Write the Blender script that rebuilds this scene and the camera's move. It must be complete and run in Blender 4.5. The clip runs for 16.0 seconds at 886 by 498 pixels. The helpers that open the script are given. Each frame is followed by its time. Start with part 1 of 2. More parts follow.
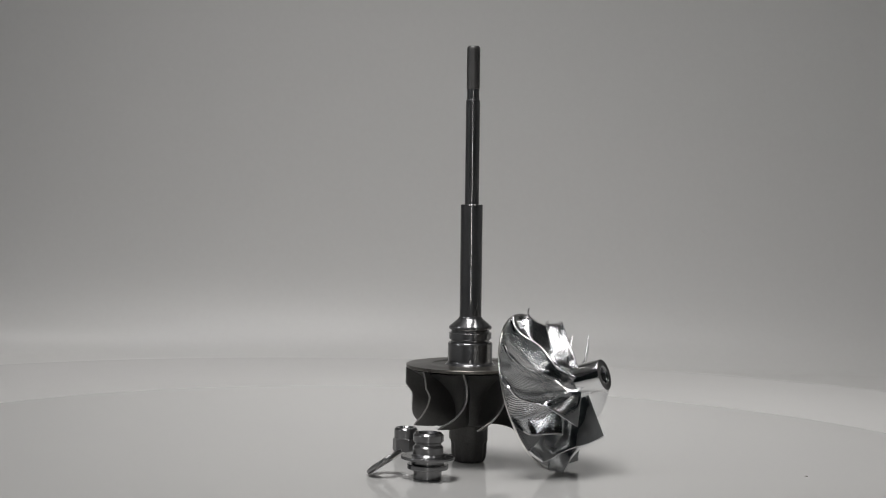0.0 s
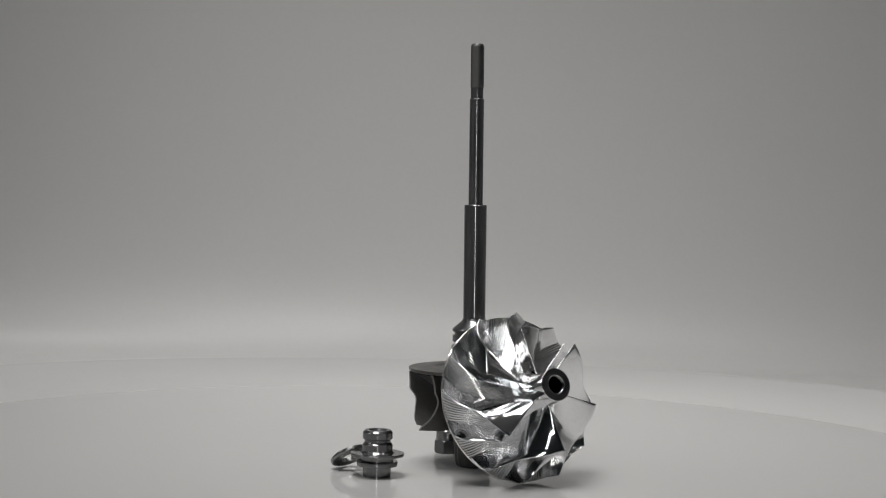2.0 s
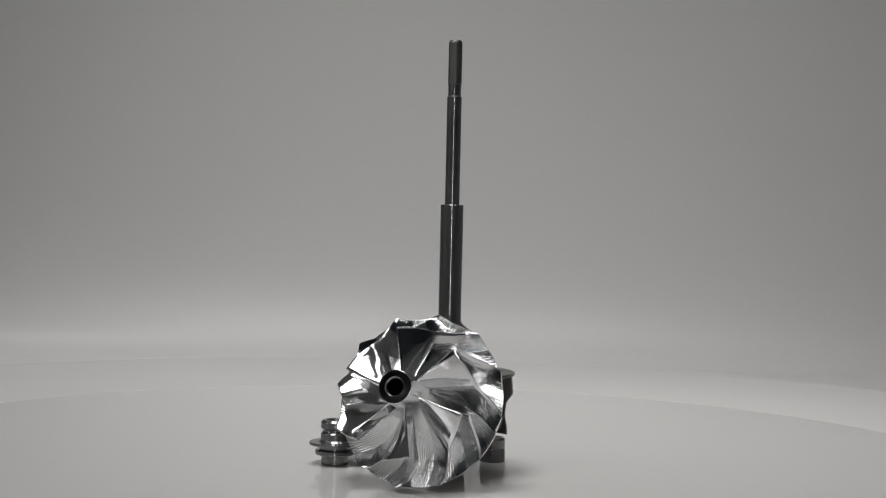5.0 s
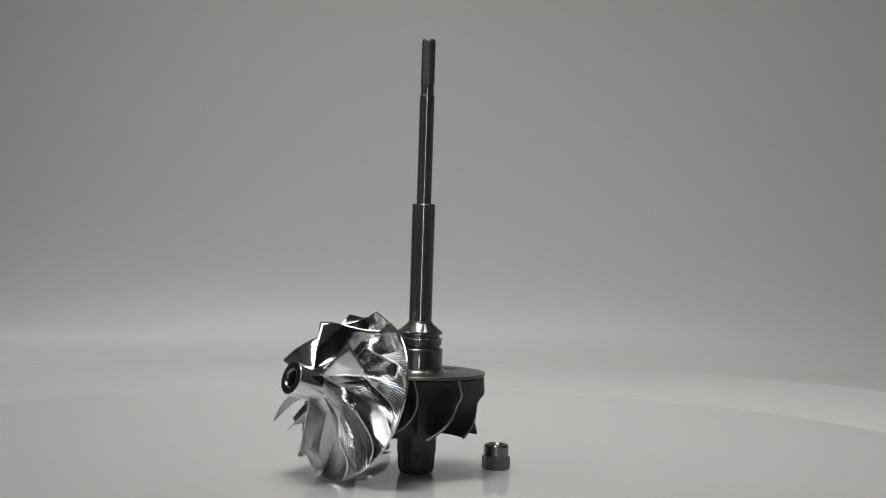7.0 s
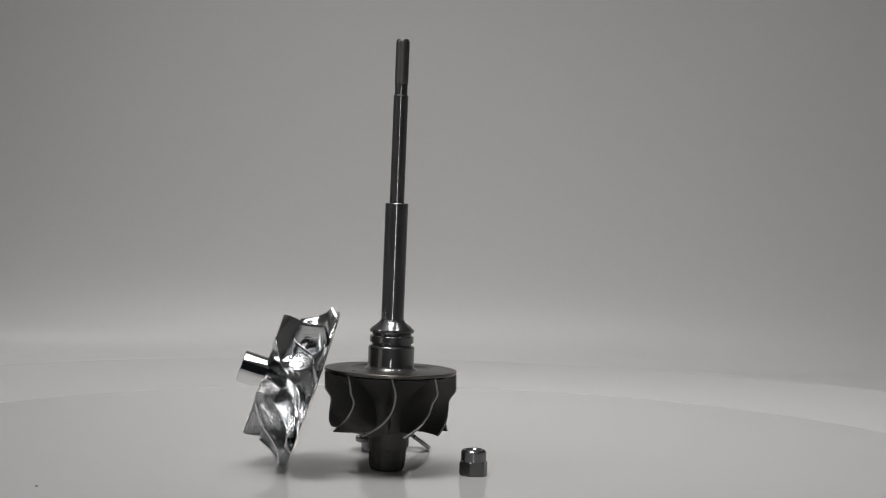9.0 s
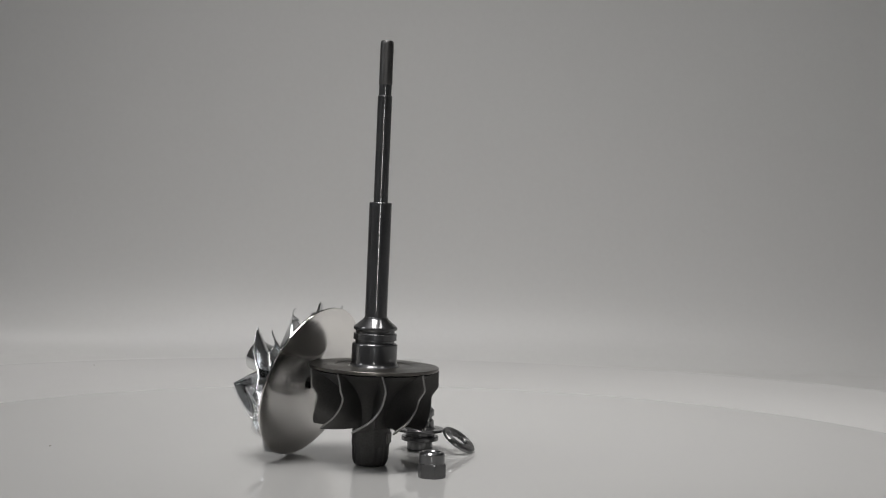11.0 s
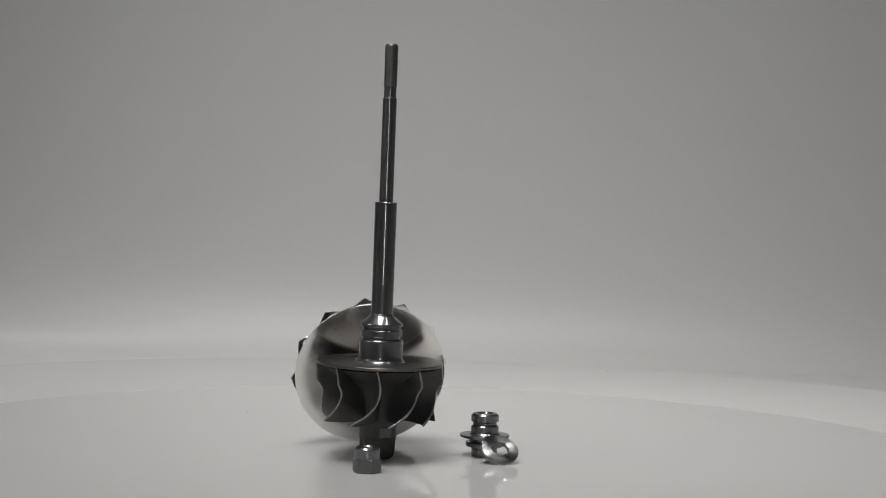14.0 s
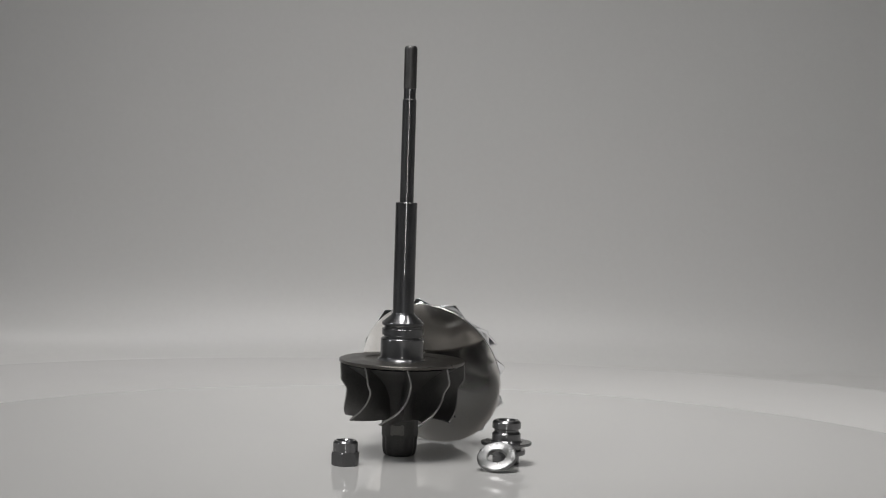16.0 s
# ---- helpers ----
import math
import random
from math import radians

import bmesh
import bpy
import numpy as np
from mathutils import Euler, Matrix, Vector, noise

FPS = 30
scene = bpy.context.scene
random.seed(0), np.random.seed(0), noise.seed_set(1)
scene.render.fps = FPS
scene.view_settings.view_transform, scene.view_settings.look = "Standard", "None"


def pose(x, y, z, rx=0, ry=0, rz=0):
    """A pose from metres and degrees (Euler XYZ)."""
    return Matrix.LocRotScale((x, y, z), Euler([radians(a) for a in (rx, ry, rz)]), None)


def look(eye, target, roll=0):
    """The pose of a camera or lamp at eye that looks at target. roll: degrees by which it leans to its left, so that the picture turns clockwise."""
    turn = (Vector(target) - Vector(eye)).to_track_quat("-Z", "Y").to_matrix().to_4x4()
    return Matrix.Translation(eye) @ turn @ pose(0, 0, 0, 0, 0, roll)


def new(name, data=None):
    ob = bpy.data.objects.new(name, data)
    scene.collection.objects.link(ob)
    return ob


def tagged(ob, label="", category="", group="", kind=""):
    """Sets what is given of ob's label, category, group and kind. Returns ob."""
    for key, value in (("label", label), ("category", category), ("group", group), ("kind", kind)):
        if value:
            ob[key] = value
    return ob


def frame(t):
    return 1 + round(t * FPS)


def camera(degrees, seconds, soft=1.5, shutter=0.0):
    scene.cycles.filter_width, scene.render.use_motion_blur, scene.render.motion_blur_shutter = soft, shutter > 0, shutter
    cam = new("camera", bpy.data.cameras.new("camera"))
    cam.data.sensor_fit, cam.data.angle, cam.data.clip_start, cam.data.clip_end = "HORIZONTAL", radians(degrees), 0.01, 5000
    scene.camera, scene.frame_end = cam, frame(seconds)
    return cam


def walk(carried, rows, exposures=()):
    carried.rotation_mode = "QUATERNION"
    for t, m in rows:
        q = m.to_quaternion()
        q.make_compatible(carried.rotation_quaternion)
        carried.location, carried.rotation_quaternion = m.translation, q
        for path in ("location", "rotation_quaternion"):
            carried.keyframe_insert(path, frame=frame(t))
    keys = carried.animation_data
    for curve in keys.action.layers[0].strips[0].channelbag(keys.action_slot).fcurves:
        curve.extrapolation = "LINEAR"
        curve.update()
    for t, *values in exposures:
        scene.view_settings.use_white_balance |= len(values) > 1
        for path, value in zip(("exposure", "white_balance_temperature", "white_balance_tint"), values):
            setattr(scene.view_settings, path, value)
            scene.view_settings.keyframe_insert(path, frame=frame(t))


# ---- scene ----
cam = camera(30.1, 16.0, soft=1.15)
CAMERA_POSE = pose(0, -0.7267, 0.1241, 90 - 2.317, 0, -0.587) @ pose(0, 0, 0, 0, 0, 1.55)
walk(cam, [(0.0, CAMERA_POSE), (16.0, CAMERA_POSE)], exposures=[(0.0, 0.03), (9.0, 0.03), (13.0, 0.08), (16.0, 0.08)])

# ---- world and lamps ----
world = bpy.data.worlds.new("dim_room")
scene.world = world
world.use_nodes = True
world.node_tree.nodes["Background"].inputs[0].default_value = (0.9, 0.95, 1.0, 1)
world.node_tree.nodes["Background"].inputs[1].default_value = 0.055


def area_lamp(name, eye, target, sx, sy, watts, colour, spread=180):
    data = bpy.data.lights.new(name, "AREA")
    data.shape, data.size, data.size_y, data.energy, data.color = "RECTANGLE", sx, sy, watts, colour
    data.spread = radians(spread)
    ob = new(name, data)
    ob.matrix_world = look(eye, target)
    return ob


area_lamp("softbox_overhead", (-0.13, -0.17, 0.98), (0.11, 0.135, 0.0), 0.34, 0.54, 1.66, (1.0, 0.984, 0.97), 80)
# Added fill, not a known lamp: lifts the pale band at the backdrop's foot.
area_lamp("backdrop_fill_rear", (-0.26, 0.40, 0.85), (-0.24, 0.43, 0.0), 1.50, 0.10, 0.58, (1.0, 0.98, 0.97), 60)
area_lamp("panel_lamp_front", (0.0, -0.88, 0.170), (0.0, 0.0, 0.16), 0.042, 0.34, 0.42, (1.0, 0.985, 0.965))
area_lamp("panel_lamp_side", (-1.10, -0.3, 0.65), (0.0, 0.0, 0.1), 0.36, 0.56, 0.74, (0.95, 0.98, 1.0), 105)


# ---- materials ----
def material(name, colour, rough, metal=0.0, grain=900.0, bump=0.1, vary=0.12, stain=25.0, aniso=0.0, island=0.0, depth=0.00004):
    """Principled surface with fine grain, broad stains and a slight relief, in the thing's own metres."""
    m = bpy.data.materials.new(name)
    m.use_nodes = True
    nt, bsdf = m.node_tree, m.node_tree.nodes["Principled BSDF"]
    node, link = nt.nodes.new, nt.links.new
    at = node("ShaderNodeTexCoord")
    fine, broad = node("ShaderNodeTexNoise"), node("ShaderNodeTexNoise")
    fine.inputs["Scale"].default_value, fine.inputs["Detail"].default_value = grain, 4
    broad.inputs["Scale"].default_value, broad.inputs["Detail"].default_value = stain, 5
    link(at.outputs["Object"], fine.inputs["Vector"])
    link(at.outputs["Object"], broad.inputs["Vector"])
    mix = node("ShaderNodeMath")
    mix.operation = "ADD"
    link(fine.outputs[0], mix.inputs[0])
    link(broad.outputs[0], mix.inputs[1])
    ramp = node("ShaderNodeMapRange")
    ramp.inputs["From Min"].default_value, ramp.inputs["From Max"].default_value = 0.55, 1.45
    ramp.inputs["To Min"].default_value, ramp.inputs["To Max"].default_value = 1 - vary, 1 + vary
    link(mix.outputs[0], ramp.inputs["Value"])
    tint = node("ShaderNodeVectorMath")
    tint.operation = "SCALE"
    tint.inputs[0].default_value = colour
    link(ramp.outputs[0], tint.inputs["Scale"])
    link(tint.outputs[0], bsdf.inputs["Base Color"])
    rr = node("ShaderNodeMapRange")
    rr.inputs["From Min"].default_value, rr.inputs["From Max"].default_value = 0.3, 0.7
    rr.inputs["To Min"].default_value, rr.inputs["To Max"].default_value = rough * 0.8, min(1.0, rough * 1.25)
    link(broad.outputs[0], rr.inputs["Value"])
    link(rr.outputs[0], bsdf.inputs["Roughness"])
    bsdf.inputs["Metallic"].default_value = metal
    if bump:
        b = node("ShaderNodeBump")
        b.inputs["Strength"].default_value, b.inputs["Distance"].default_value = bump, depth
        link(fine.outputs[0], b.inputs["Height"])
        link(b.outputs[0], bsdf.inputs["Normal"])
    if aniso:
        t = node("ShaderNodeTangent")
        t.direction_type, t.axis = "RADIAL", "Z"
        link(t.outputs[0], bsdf.inputs["Tangent"])
        bsdf.inputs["Anisotropic"].default_value = aniso
        bsdf.inputs["Anisotropic Rotation"].default_value = 0.25
    return m


PAPER = material("backdrop_paper", (0.60, 0.595, 0.585), 0.43, grain=260, bump=0.1, vary=0.02, stain=3)
ACRYLIC = material("white_acrylic", (0.59, 0.585, 0.575), 0.045, grain=500, bump=0.0, vary=0.012, stain=9)
LAMINATE = material("white_laminate", (0.535, 0.53, 0.522), 0.7, grain=500, bump=0.0, vary=0.02, stain=6)
# Pale surface of the added, unseen enclosure that bounces light onto the metal.
WALL = material("white_bounce_wall", (0.70, 0.70, 0.70), 0.85, grain=120, bump=0.15, vary=0.08, stain=2, depth=0.001)
DARK = material("dim_room_wall", (0.13, 0.15, 0.165), 0.8, grain=60, bump=0.15, vary=0.2, stain=2, depth=0.001)
STEEL = material("turned_dark_steel", (0.10, 0.10, 0.104), 0.48, 1.0, grain=1500, bump=0.02, vary=0.10, stain=70, aniso=0.4)
STEEL_COAT = STEEL.node_tree.nodes["Principled BSDF"].inputs
STEEL_COAT["Coat Weight"].default_value, STEEL_COAT["Coat Roughness"].default_value, STEEL_COAT["Coat IOR"].default_value = 1.0, 0.025, 2.1
THREAD = material("blackened_thread", (0.15, 0.148, 0.146), 0.5, 1.0, grain=1500, bump=0.03, vary=0.15, stain=150, aniso=0.3)
CAST = material("dark_cast_alloy", (0.065, 0.063, 0.061), 0.50, 0.4, grain=1400, bump=0.35, vary=0.3, stain=90)
FACED = material("faced_dark_alloy", (0.155, 0.147, 0.136), 0.33, 1.0, grain=1500, bump=0.06, vary=0.18, stain=80, aniso=0.6)
GROUND = material("ground_blade_edge", (0.27, 0.265, 0.26), 0.36, 1.0, grain=1800, bump=0.08, vary=0.25, stain=160)
ALU = material("polished_aluminium", (0.80, 0.805, 0.81), 0.08, 1.0, grain=700, bump=0.03, vary=0.05, stain=60, depth=0.0001)
BLADE = material("milled_aluminium_blade", (0.80, 0.805, 0.815), 0.08, 1.0, grain=700, bump=0.03, vary=0.06, stain=60, depth=0.0001)


def cutter_streaks(m, count, depth, strength):
    """Fine machining streaks that run along each blade, as a relief across its height."""
    nt = m.node_tree
    node, link = nt.nodes.new, nt.links.new
    at, wide, line, b = node("ShaderNodeUVMap"), node("ShaderNodeVectorMath"), node("ShaderNodeTexNoise"), node("ShaderNodeBump")
    at.uv_map = "along"
    wide.operation = "MULTIPLY"
    wide.inputs[1].default_value = (1.6, count, 0)
    link(at.outputs[0], wide.inputs[0])
    line.noise_dimensions = "2D"
    line.inputs["Scale"].default_value, line.inputs["Detail"].default_value = 1.0, 2
    link(wide.outputs[0], line.inputs["Vector"])
    b.inputs["Strength"].default_value, b.inputs["Distance"].default_value = strength, depth
    link(line.outputs[0], b.inputs["Height"])
    link(nt.nodes["Principled BSDF"].inputs["Normal"].links[0].from_socket, b.inputs["Normal"])
    link(b.outputs[0], nt.nodes["Principled BSDF"].inputs["Normal"])


cutter_streaks(BLADE, 20, 0.00012, 0.42)
ALU_BACK = material("turned_aluminium", (0.82, 0.80, 0.775), 0.165, 1.0, grain=1500, bump=0.02, vary=0.06, stain=60, aniso=0.95)
BRIGHT = material("bright_turned_steel", (0.26, 0.26, 0.26), 0.30, 1.0, grain=1500, bump=0.03, vary=0.10, stain=120, aniso=0.97)
NUT = material("oiled_nut_steel", (0.17, 0.17, 0.172), 0.36, 1.0, grain=1500, bump=0.04, vary=0.15, stain=120)
BARE = material("bare_cast_flat", (0.16, 0.155, 0.145), 0.55, 0.2, grain=1400, bump=0.2, vary=0.2, stain=120)
# Aluminium face coloured dark to stand in for the dim room it mirrors.
BLACK = material("faced_metal_dark_reflection", (0.22, 0.22, 0.225), 0.16, 1.0, grain=1500, bump=0.02, vary=0.1, stain=80, aniso=0.5)
DIRT = material("dark_dust", (0.14, 0.12, 0.10), 0.9, grain=3000, bump=0.0)


# ---- mesh helpers ----
def sharpen(bm, degrees=32):
    bmesh.ops.recalc_face_normals(bm, faces=bm.faces)
    for f in bm.faces:
        f.smooth = True
    for e in bm.edges:
        if len(e.link_faces) == 2 and e.calc_face_angle(0) > radians(degrees):
            e.smooth = False


def part(name, bm, mats, parent=None, label="", crease=32):
    """Links a bmesh as one mesh object under a thing or a part."""
    sharpen(bm, crease)
    data = bpy.data.meshes.new(name)
    bm.to_mesh(data)
    bm.free()
    for m in (mats if isinstance(mats, (list, tuple)) else [mats]):
        data.materials.append(m)
    ob = new(name, data)
    ob.parent = parent
    return tagged(ob, label)


def eased(profile, c):
    """The profile with its corners cut back by c, for worn edges."""
    out = [profile[0]]
    for a, b, d in zip(profile, profile[1:], profile[2:]):
        b0 = Vector(b)
        for other in (a, d):
            v = Vector(other) - b0
            out.append(tuple(b0 + v.normalized() * min(c, v.length * 0.4)))
    return out + [profile[-1]]


def lathe(profile, n=96, ease=0.0002, closed=False, wave=None):
    """A body of revolution about z from (radius, height) pairs; wave(angle, r, z) may move a point's radius and height."""
    if closed:
        m = ((profile[0][0] + profile[-1][0]) / 2, (profile[0][1] + profile[-1][1]) / 2)
        profile = [m] + list(profile) + [m]
    pts = eased(profile, ease) if ease else list(profile)
    if closed:
        pts = pts[:-1]
    bm = bmesh.new()
    rings = []
    for r, z in pts:
        if r < 1e-7:
            rings.append([bm.verts.new((0, 0, z))])
            continue
        ring = []
        for i in range(n):
            a = 2 * math.pi * i / n
            rr, zz = wave(a, r, z) if wave else (r, z)
            ring.append(bm.verts.new((rr * math.cos(a), rr * math.sin(a), zz)))
        rings.append(ring)
    pairs = list(zip(rings, rings[1:])) + ([(rings[-1], rings[0])] if closed else [])
    for a, b in pairs:
        for i in range(n):
            j = (i + 1) % n
            q = [a[i % len(a)], a[j % len(a)], b[j % len(b)], b[i % len(b)]]
            q = list(dict.fromkeys(q))
            if len(q) > 2:
                bm.faces.new(q)
    return bm


def mm(*pairs):
    return [(r * 0.001, z * 0.001) for r, z in pairs]


def blade(mid, thick, ns=28, nt=12, edge_slot=0):
    """A curved blade: mid(s, t) gives its middle surface, thick(s, t) its thickness; the outer edge (t = 1) takes the slot."""
    P = np.array([[mid(i / ns, j / nt) for j in range(nt + 1)] for i in range(ns + 1)])
    N = np.cross(np.gradient(P, axis=0), np.gradient(P, axis=1))
    N /= np.linalg.norm(N, axis=2, keepdims=True)
    T = np.array([[thick(i / ns, j / nt) for j in range(nt + 1)] for i in range(ns + 1)])[..., None] / 2
    bm = bmesh.new()
    along = bm.loops.layers.uv.new("along")
    A = [[bm.verts.new(P[i, j] + N[i, j] * T[i, j]) for j in range(nt + 1)] for i in range(ns + 1)]
    B = [[bm.verts.new(P[i, j] - N[i, j] * T[i, j]) for j in range(nt + 1)] for i in range(ns + 1)]
    for i in range(ns):
        for j in range(nt):
            for side, cells in ((A, ((0, 0), (1, 0), (1, 1), (0, 1))), (B, ((0, 0), (0, 1), (1, 1), (1, 0)))):
                f = bm.faces.new([side[i + a][j + b] for a, b in cells])
                for corner, (a, b) in zip(f.loops, cells):
                    corner[along].uv = ((i + a) / ns, (j + b) / nt)
        bm.faces.new((A[i][0], B[i][0], B[i + 1][0], A[i + 1][0]))

    def nosing(i, j, out):
        """Two points that round the edge off between the two sides."""
        out = out / np.linalg.norm(out) * T[i, j] * 0.8
        return [A[i][j]] + [bm.verts.new(P[i, j] + N[i, j] * T[i, j] * k + out) for k in (0.5, -0.5)] + [B[i][j]]
    outer = [nosing(i, nt, P[i, nt] - P[i, nt - 1]) for i in range(ns + 1)]
    front = [nosing(0, j, P[0, j] - P[1, j]) for j in range(nt + 1)]
    for strip, slot in ((outer, edge_slot), (front, 0)):
        for a, b in zip(strip, strip[1:]):
            for k in range(3):
                f = bm.faces.new((a[k], b[k], b[k + 1], a[k + 1]))
                f.material_index = slot
    for j in range(nt):
        bm.faces.new((A[ns][j], B[ns][j], B[ns][j + 1], A[ns][j + 1]))
    return bm


def steps(x, xs, ys):
    """A smooth curve through given stations (Catmull-Rom)."""
    x = min(max(x, xs[0]), xs[-1])
    k = max(i for i in range(len(xs) - 1) if xs[i] <= x)
    h = xs[k + 1] - xs[k]
    u = (x - xs[k]) / h
    def slope(i):
        a, b = max(i - 1, 0), min(i + 1, len(xs) - 1)
        return (ys[b] - ys[a]) / (xs[b] - xs[a])
    u2, u3 = u * u, u * u * u
    return (2 * u3 - 3 * u2 + 1) * ys[k] + (u3 - 2 * u2 + u) * h * slope(k) + (3 * u2 - 2 * u3) * ys[k + 1] + (u3 - u2) * h * slope(k + 1)


# ---- the setting ----
def build_setting():
    bm = bmesh.new()
    line, y, z, step = [(-0.45, -0.010), (0.47, -0.010)], 0.47, -0.010, 0.01
    for i in range(120):
        a = radians(84) * (1 - math.exp(-i * step / 0.042))
        y, z = y + step * math.cos(a), z + step * math.sin(a)
        line.append((y, z))
    rows = [[bm.verts.new((x, y, z)) for x in np.linspace(-1.12, 1.12, 14)] for y, z in line]
    rows2 = [[bm.verts.new((x, y + (0.004 if z > 0.2 else 0), z - 0.004)) for x in np.linspace(-1.12, 1.12, 14)] for y, z in line]
    for grid in (rows, rows2):
        for a, b in zip(grid, grid[1:]):
            for i in range(13):
                bm.faces.new((a[i], a[i + 1], b[i + 1], b[i]))
    tagged(part("backdrop", bm, PAPER), "seamless pale grey paper sweep behind the turntable", "backdrop", kind="structure")

    def slab(name, x0, x1, y0, y1, z0, z1, label, category, mat=WALL):
        b = bmesh.new()
        bmesh.ops.create_cube(b, size=1)
        for v in b.verts:
            v.co = ((x0 + x1) / 2 + v.co.x * (x1 - x0), (y0 + y1) / 2 + v.co.y * (y1 - y0), (z0 + z1) / 2 + v.co.z * (z1 - z0))
        tagged(part(name, b, mat), label, category, kind="structure")
    slab("floor", -1.15, 1.15, -1.35, 0.95, -0.07, -0.018, "plain dark table top under the paper sweep", "table top", DARK)
    # Added white enclosure, out of view: gives bounce light and pale reflections.
    slab("ceiling", -1.15, 1.15, -1.35, 0.95, 1.55, 1.58, "unseen white ceiling added to bounce light", "tent top")
    slab("wall_north", -1.15, 1.15, 0.95, 0.98, -0.07, 1.55, "unseen white back wall added to close the room", "tent wall")
    slab("wall_south", -1.15, 1.15, -1.38, -1.35, -0.07, 1.55, "dim blue-grey wall of the unlit room", "room wall", DARK)
    slab("wall_east", 1.15, 1.18, -1.35, 0.95, -0.07, 1.55, "unseen white side wall added to bounce light", "tent wall")
    slab("wall_west", -1.18, -1.15, -1.35, 0.95, -0.07, 1.55, "unseen white side wall added to bounce light", "tent wall")


def build_turntable():
    root = new("turntable")
    tagged(root, "wide white glossy round turntable with a few dust specks", "turntable")
    part("base", lathe(mm((0, -9), (424, -9), (430, -7), (430, -0.12), (0, -0.12)), 256, 0.0006), LAMINATE, root, "white laminate outer disc")
    part("plate", lathe(mm((0, -0.10), (275, -0.10), (275, 0), (0, 0)), 256, 0), ACRYLIC, root, "glossy white acrylic plate")
    for x, y, z, s in ((-0.1235, -0.1168, 0.0002, 0.0006), (-0.400, 0.054, 0.0, 0.0008)):
        bm = bmesh.new()
        bmesh.ops.create_icosphere(bm, subdivisions=1, radius=s)
        for v in bm.verts:
            v.co = (v.co.x * 1.3 + x, v.co.y * (0.7 + 0.3 * math.sin(v.co.x * 5000)) + y, v.co.z * 0.35 + z)
        part("speck", bm, DIRT, root, "dark speck of dust")
    return root


# ---- the turbine wheel with its shaft ----
def build_turbine():
    root = new("turbine_shaft")
    tagged(root, "dark steel turbine wheel standing upright on its long stepped shaft end", "turbine shaft")
    part("journal", lathe(mm((0, 62), (4.9, 62), (4.95, 114.6), (0, 114.6)), 96, 0.00025), STEEL, root, "thick ground steel bearing journal", 12)
    part("spindle", lathe(mm((0, 114.2), (3.15, 114.2), (3.15, 160.8), (2.75, 161.2), (2.75, 166.0), (2.6, 166.3), (0, 166.3)), 96, 0.0002), STEEL, root, "slender ground steel spindle", 12)

    prof, z = [(0, 165.6), (2.55, 165.6)], 166.0
    while z < 183.2:
        prof += [(2.85, z), (2.95, z + 0.4)]
        z += 0.8
    prof += [(2.75, 184.4), (2.3, 185.0), (0, 185.0)]
    part("thread", lathe(mm(*prof), 48, 0), THREAD, root, "blackened threaded shaft end")
    part("collar", lathe(mm((0, 43.0), (11.6, 43.0), (10.6, 43.6), (10.1, 44.4), (10.0, 45.4), (10.0, 52.6), (9.5, 53.2), (8.6, 53.4), (8.6, 58.6),
                                   (9.6, 59.0), (9.6, 60.2), (5.5, 63.6), (5.0, 64.6), (0, 64.6)), 96, 0.00022), STEEL, root, "grooved seal-ring collar of dark turned steel", 12)
    part("seal_ring", lathe(mm((8.3, 54.5), (9.5, 54.5), (9.5, 57.5), (8.3, 57.5)), 96, 0.0002, closed=True), STEEL, root, "dark steel seal ring in the collar groove", 12)
    part("disc", lathe(mm((0, 40.5), (26.0, 41.4), (28.5, 41.9), (28.5, 43.2), (20.0, 43.4), (17.2, 43.4), (16.8, 43.1), (11.0, 43.1), (0, 43.1)), 128, 0.00015), FACED, root, "flat faced dark wheel disc")
    hub = []
    for i in range(25):
        u = i / 24
        hub.append((9.2 + 17.5 * (1 - math.sin(u * math.pi / 2)) ** 1.6, 41.0 - 24.5 * u))
    part("hub", lathe(mm((0, 41.0), *hub, (8.6, 16.0), (0, 16.0)), 96, 0), CAST, root, "rough cast dark hub")

    def shroud(z):
        return steps(42.0 - z, (0, 4, 7.5, 9.4, 11.6, 16, 24.5), (28.35, 28.35, 28.3, 27.0, 25.7, 25.5, 25.5))

    def turn(z):
        return steps(42.0 - z, (0, 5, 8, 11.5, 15.5, 18.8, 21, 23, 25.4), (0, 3.0, 3.6, 3.1, -0.2, -5.7, -11, -18, -27))

    def hub_r(z):
        u = min(max((41.0 - z) / 24.5, 0), 1)
        return 9.2 + 17.5 * (1 - math.sin(u * math.pi / 2)) ** 1.6

    def mid(s, t):
        zt, zh = 41.7 - 24.9 * s, 41.3 - 24.3 * s
        z = zh + (zt - zh) * t
        r0, r1 = hub_r(z) - 0.8, shroud(zt)
        r = r0 + (r1 - r0) * t
        a = radians(turn(zt) * (r / r1) ** 2.2)
        return r * math.cos(a) * 0.001, r * math.sin(a) * 0.001, z * 0.001

    for k in range(9):
        b = part("blade", blade(mid, lambda s, t: 0.001 * (2.0 - 1.05 * t), 30, 8, 1), [CAST, GROUND], root, "dark cast blade with a ground bare edge" if k == 0 else "", 66)
        if k == 0:
            first = b
        else:
            old = b.data
            b.data = first.data
            bpy.data.meshes.remove(old)
            b["label"] = first["label"]
        b.matrix_basis = pose(0, 0, 0, 0, 0, 49.4 + 40 * k)

    def lobes(a, r, z):
        k = 1 if z < 0.0082 else 0.25
        return r * (1 + 0.032 * k * math.cos(12 * a)), z
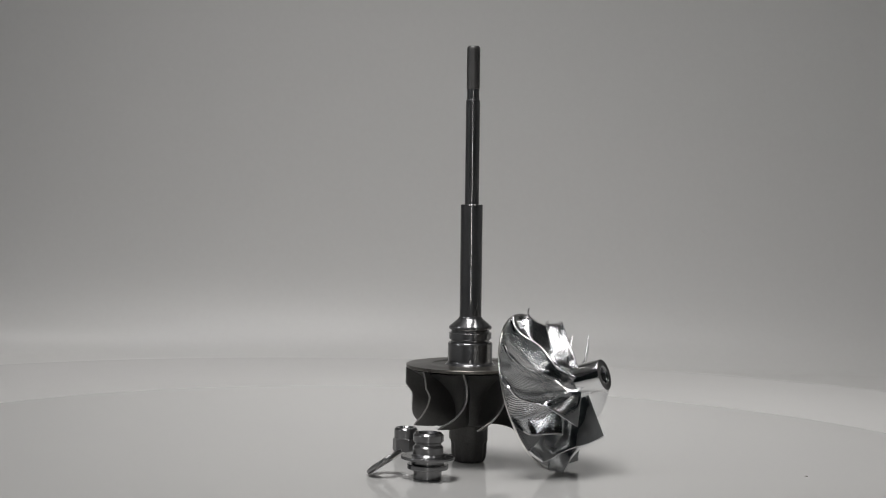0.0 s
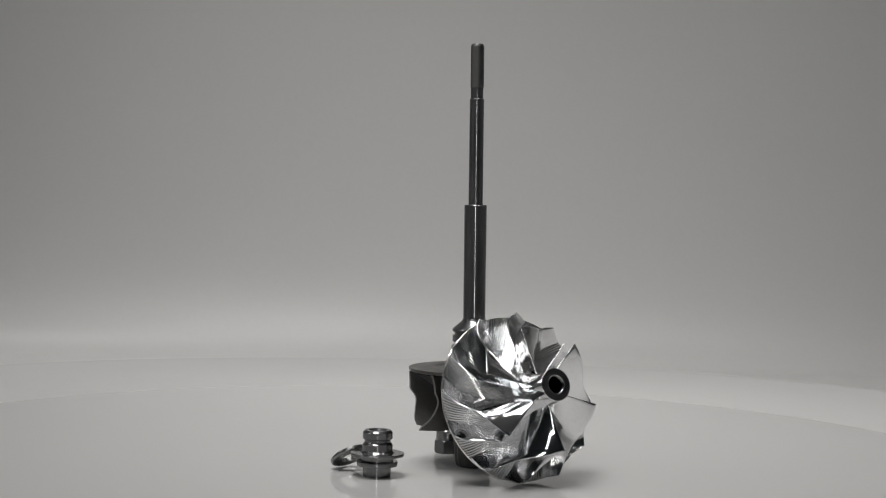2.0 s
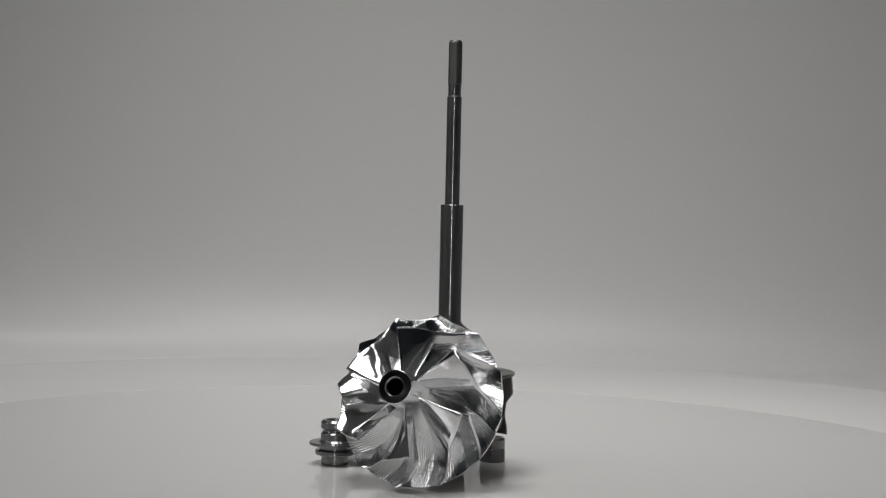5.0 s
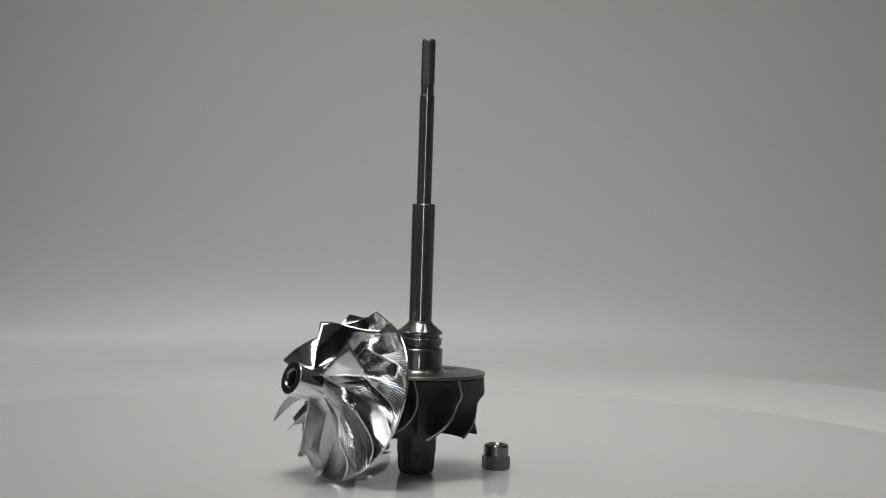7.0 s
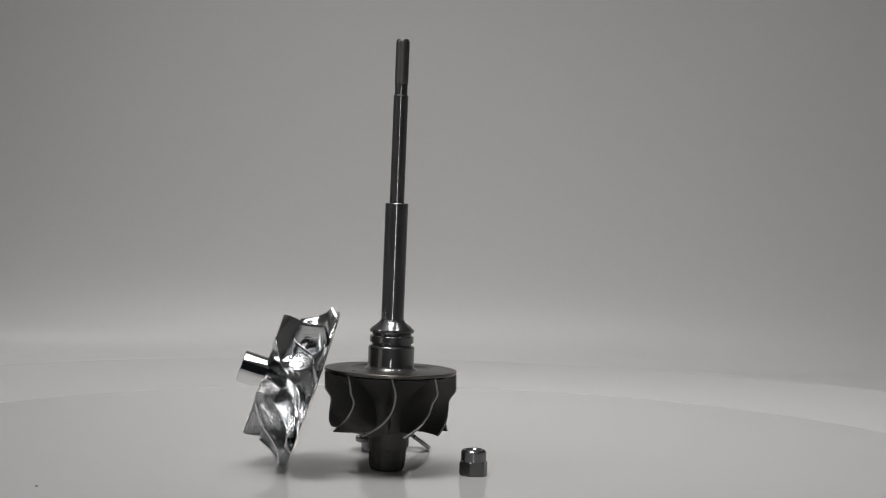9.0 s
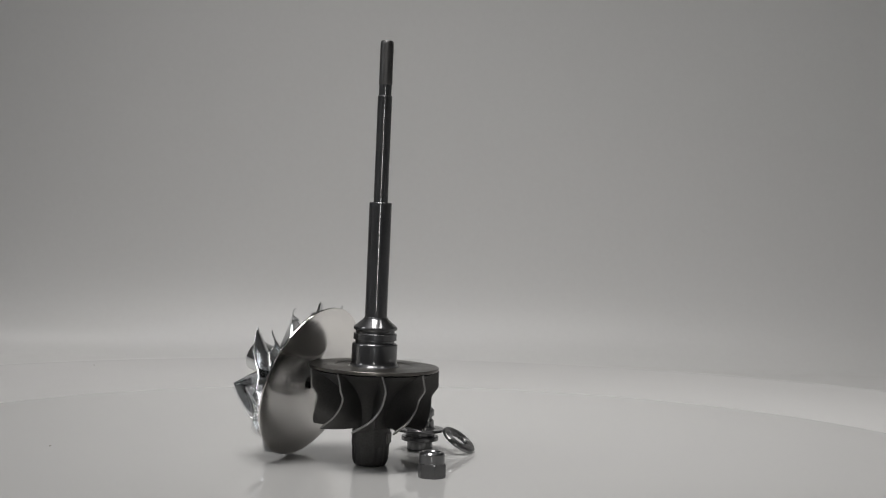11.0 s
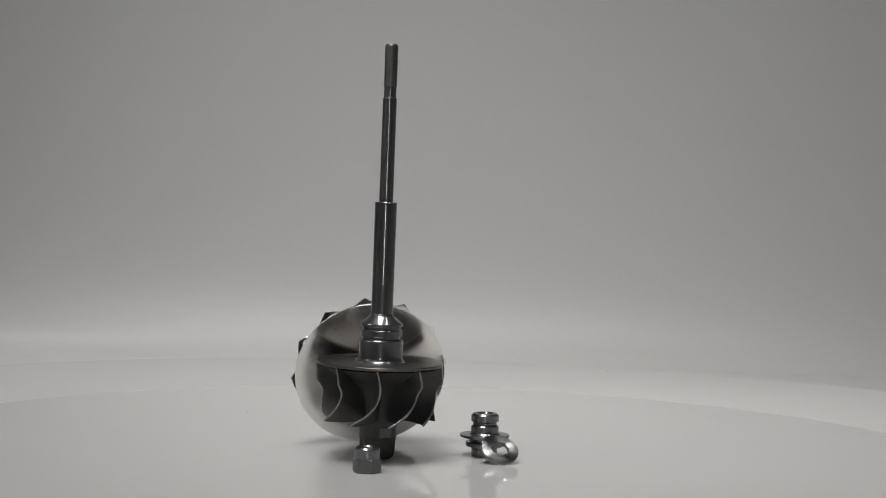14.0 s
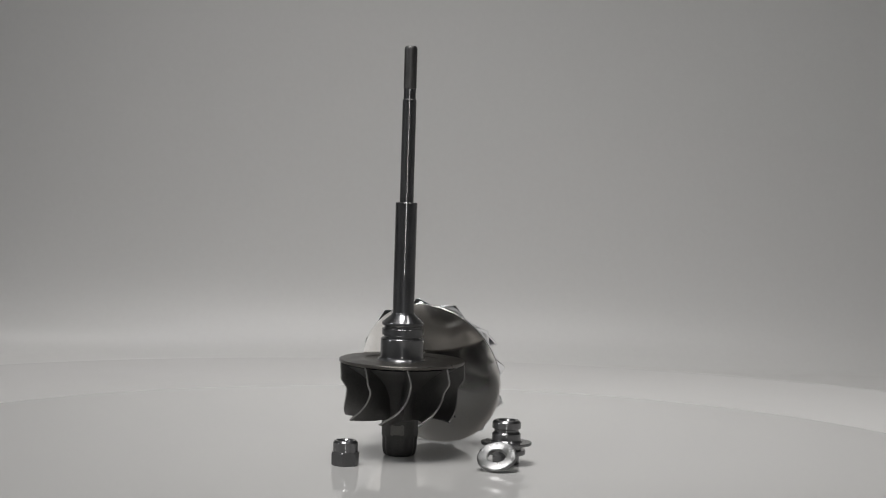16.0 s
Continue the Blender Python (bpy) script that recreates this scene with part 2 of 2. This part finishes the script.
    part("end_boss", lathe(mm((0, -0.7), (5.9, -0.7), (6.9, 0.0), (7.5, 1.4), (7.85, 4.0), (7.95, 7.9), (8.4, 8.9), (8.4, 16.5), (8.7, 17.3), (0, 17.3)), 120, 0.0003, wave=lobes), CAST, root, "lobed dark cast wheel nose")
    b = bmesh.new()
    bmesh.ops.create_cube(b, size=1)
    for v in b.verts:
        v.co = (v.co.x * 0.0014 + 0.0079, v.co.y * 0.0062, v.co.z * 0.0050 + 0.0118)
    bmesh.ops.bevel(b, geom=b.edges[:], offset=0.0004, segments=2, affect="EDGES")
    flat = part("balance_flat", b, BARE, root, "lighter ground balancing flat")
    flat.matrix_basis = pose(0, 0, 0, 0, 0, 36)
    return root


# ---- the compressor wheel ----
FLOW = ((0, 0.1, 0.28, 0.5, 0.8, 1.0), (0, -13, -28, -36, -44, -51))


def build_compressor():
    root = new("compressor_wheel")
    tagged(root, "polished milled aluminium compressor wheel leaning against the turbine disc", "compressor wheel")

    def hub_line(s):
        p = s * math.pi / 2
        return 6.9 + 28.3 * (1 - math.cos(p)), 22.8 - 21.7 * math.sin(p)

    # hub surface with the cutter's ridges along the flow
    n, rows = 1824, 54
    bm = bmesh.new()
    rings = []
    for i in range(rows + 1):
        s = i / rows
        r, z = hub_line(s)
        da = radians(steps(s, *FLOW))
        deep = 0.16 * min(1, max(0.25, (s - 0.30) / 0.35))
        ring = []
        for k in range(n):
            a = 2 * math.pi * k / n
            w = abs(math.sin(90 * a)) * deep
            rr, zz = r - w * 0.5 * (1 - s), z - w
            ring.append(bm.verts.new((rr * math.cos(a + da) * 0.001, rr * math.sin(a + da) * 0.001, zz * 0.001)))
        rings.append(ring)
    for a, b in zip(rings, rings[1:]):
        for k in range(n):
            j = (k + 1) % n
            bm.faces.new((a[k], a[j], b[j], b[k]))
    part("hub", bm, ALU, root, "milled hub with fine cutter ridges")
    part("nose", lathe(mm((6.3, 2.0), (6.95, 2.0), (6.95, 32.65), (6.75, 32.85), (6.3, 32.7)), 96, 0.0001, closed=True), ALU, root, "polished round nose")
    # Dark base colour carries the mirrored room and the shade inside the bore.
    part("bore", lathe(mm((3.3, 4.0), (6.2, 4.0), (6.2, 32.3), (6.75, 32.9), (3.8, 32.9), (3.3, 32.4)), 96, 0.0001, closed=True), BLACK, root, "faced bore of the nose, dark reflection put into its colour")
    part("bore_edge", lathe(mm((3.28, 32.2), (3.85, 32.96), (4.05, 32.96), (3.5, 32.0)), 72, 0, closed=True), ALU, root, "bright bevelled edge of the bore")
    part("back_face", lathe(mm((3.7, 6.0), (3.7, 0.5), (8.0, 0.7), (14.0, 0.95), (21.0, 0.8), (27.5, 0.35), (30.0, 0.15), (35.2, 0.0), (35.3, 0.2), (35.3, 0.9), (34.0, 1.05)), 192, 0.0003), ALU_BACK, root, "turned and dished back face")

    def make_mid(s0):
        def mid(s, t):
            q = s0 + (1 - s0) * s
            p = q * math.pi / 2
            hr, hz = hub_line(q)
            sr, sz = 26.8 + 10.0 * (1 - math.cos(p)), 22.8 - 18.3 * math.sin(p)
            r = (hr - 0.5) + (sr - hr + 0.5) * t
            z = (hz - 0.4) + (sz - hz + 0.4) * t
            a = radians(steps(q, *FLOW) - 10.0 * q ** 1.5 * (1 - t))
            return r * math.cos(a) * 0.001, r * math.sin(a) * 0.001, z * 0.001
        return mid

    def thick(s, t):
        return 0.001 * ((1.35 - 0.75 * t) * min(1, 0.45 + 4 * s))
    for name, s0, turn0, words in (("full_blade", 0.0, 0, "full-length polished blade"), ("splitter_blade", 0.27, 30, "shorter polished splitter blade")):
        first = part(name, blade(make_mid(s0), thick, 40, 14), BLADE, root, words, 66)
        first.matrix_basis = pose(0, 0, 0, 0, 0, turn0)
        for k in range(1, 6):
            o = new(name, first.data)
            o.parent = root
            tagged(o, words)
            o.matrix_basis = pose(0, 0, 0, 0, 0, turn0 + 60 * k)
    return root


# ---- the small parts ----
def build_nut():
    root = new("shaft_nut")
    tagged(root, "dark steel hexagonal collar nut standing on the turntable", "nut")

    def hexed(a, r, z):
        if r < 0.0046 or z > 0.0063:
            return r, z
        flat = 0.0054 / math.cos(a % (math.pi / 3) - math.pi / 6)
        return min(r, flat), z
    part("hexagon", lathe(mm((2.9, 0), (5.6, 0), (6.25, 0.6), (6.25, 5.5), (5.6, 6.1), (2.9, 6.1)), 96, 0.00012, closed=True, wave=hexed), NUT, root, "six-sided dark steel foot", 12)
    part("collar", lathe(mm((2.9, 5.8), (5.45, 5.8), (5.45, 10.1), (4.65, 11.0), (3.7, 11.0), (2.9, 10.2)), 72, 0.00015, closed=True), STEEL, root, "round dark steel collar with a bore", 12)
    return root


def build_spool():
    root = new("flanged_spacer")
    tagged(root, "dark polished steel flanged thrust spacer standing on end", "spacer")
    part("sleeve", lathe(mm((3.3, 0), (5.9, 0), (6.0, 4.1), (6.9, 4.3), (6.9, 8.9), (7.3, 10.05), (6.4, 10.9), (6.4, 13.6), (5.7, 14.4), (5.5, 14.6), (5.5, 15.5),
                                    (6.0, 15.7), (6.4, 16.1), (6.4, 18.7), (5.5, 19.65), (4.1, 19.65), (3.3, 18.5)), 96, 0.0001, closed=True), STEEL, root, "grooved dark steel sleeve with a bore", 12)
    part("thrust_flange", lathe(mm((6.5, 8.76), (11.3, 8.76), (11.4, 8.96), (11.4, 9.79), (11.2, 9.99), (6.2, 10.09)), 96, 0.00012, closed=True), STEEL, root, "wide thin dark flange", 12)
    part("lower_flange", lathe(mm((6.0, 4.43), (8.5, 4.43), (8.7, 4.74), (8.7, 6.28), (8.5, 6.59), (6.5, 6.59)), 96, 0.00012, closed=True), STEEL, root, "narrower dark flange", 12)
    return root


def build_washer():
    bm = lathe(mm((3.9, -0.95), (8.2, -0.95), (8.7, -0.5), (8.7, 0.5), (8.2, 0.95), (4.3, 0.95), (3.9, 0.6)), 96, 0.00012, closed=True)
    return tagged(part("washer", bm, BRIGHT), "thick bright steel washer leaning on the spacer flange", "washer")


build_setting()
turntable = build_turntable()
turbine = build_turbine()
compressor = build_compressor()
nut = build_nut()
spool = build_spool()
washer = build_washer()


def tipped(x, y, z, azimuth, lean, spin):
    """A disc whose axis points to azimuth and lean degrees up from level."""
    return pose(x, y, z, 0, 0, azimuth) @ pose(0, 0, 0, 0, 90 - lean, 0) @ pose(0, 0, 0, 0, 0, spin)


PLACES = [
    (turntable, pose(0, 0, -0.0007)),
    (turbine, pose(-0.0086, -0.0217, 0, -0.77, 0.50, 0)),
    (compressor, tipped(-0.0391, -0.0322, 0.0332, 199.5, 17.7, 13.8)),
    (nut, pose(0.0291, -0.0179, -0.0007, 0, 0, 32.1)),
    (spool, pose(-0.0299, 0.0241, -0.0007, 0, 0, 0)),
    (washer, tipped(-0.0130, 0.0334, 0.0052, 28.8, 54, 0)),
]


def turned(t):
    """The turntable's angle in degrees, clockwise from above."""
    s = (t - 8) / 8
    return -134.28 * s + 0.78 * s ** 3


def motions():
    for thing, base in PLACES:
        walk(thing, [(k * 0.5, pose(0, 0, 0, 0, 0, turned(k * 0.5)) @ base) for k in range(33)])


motions()
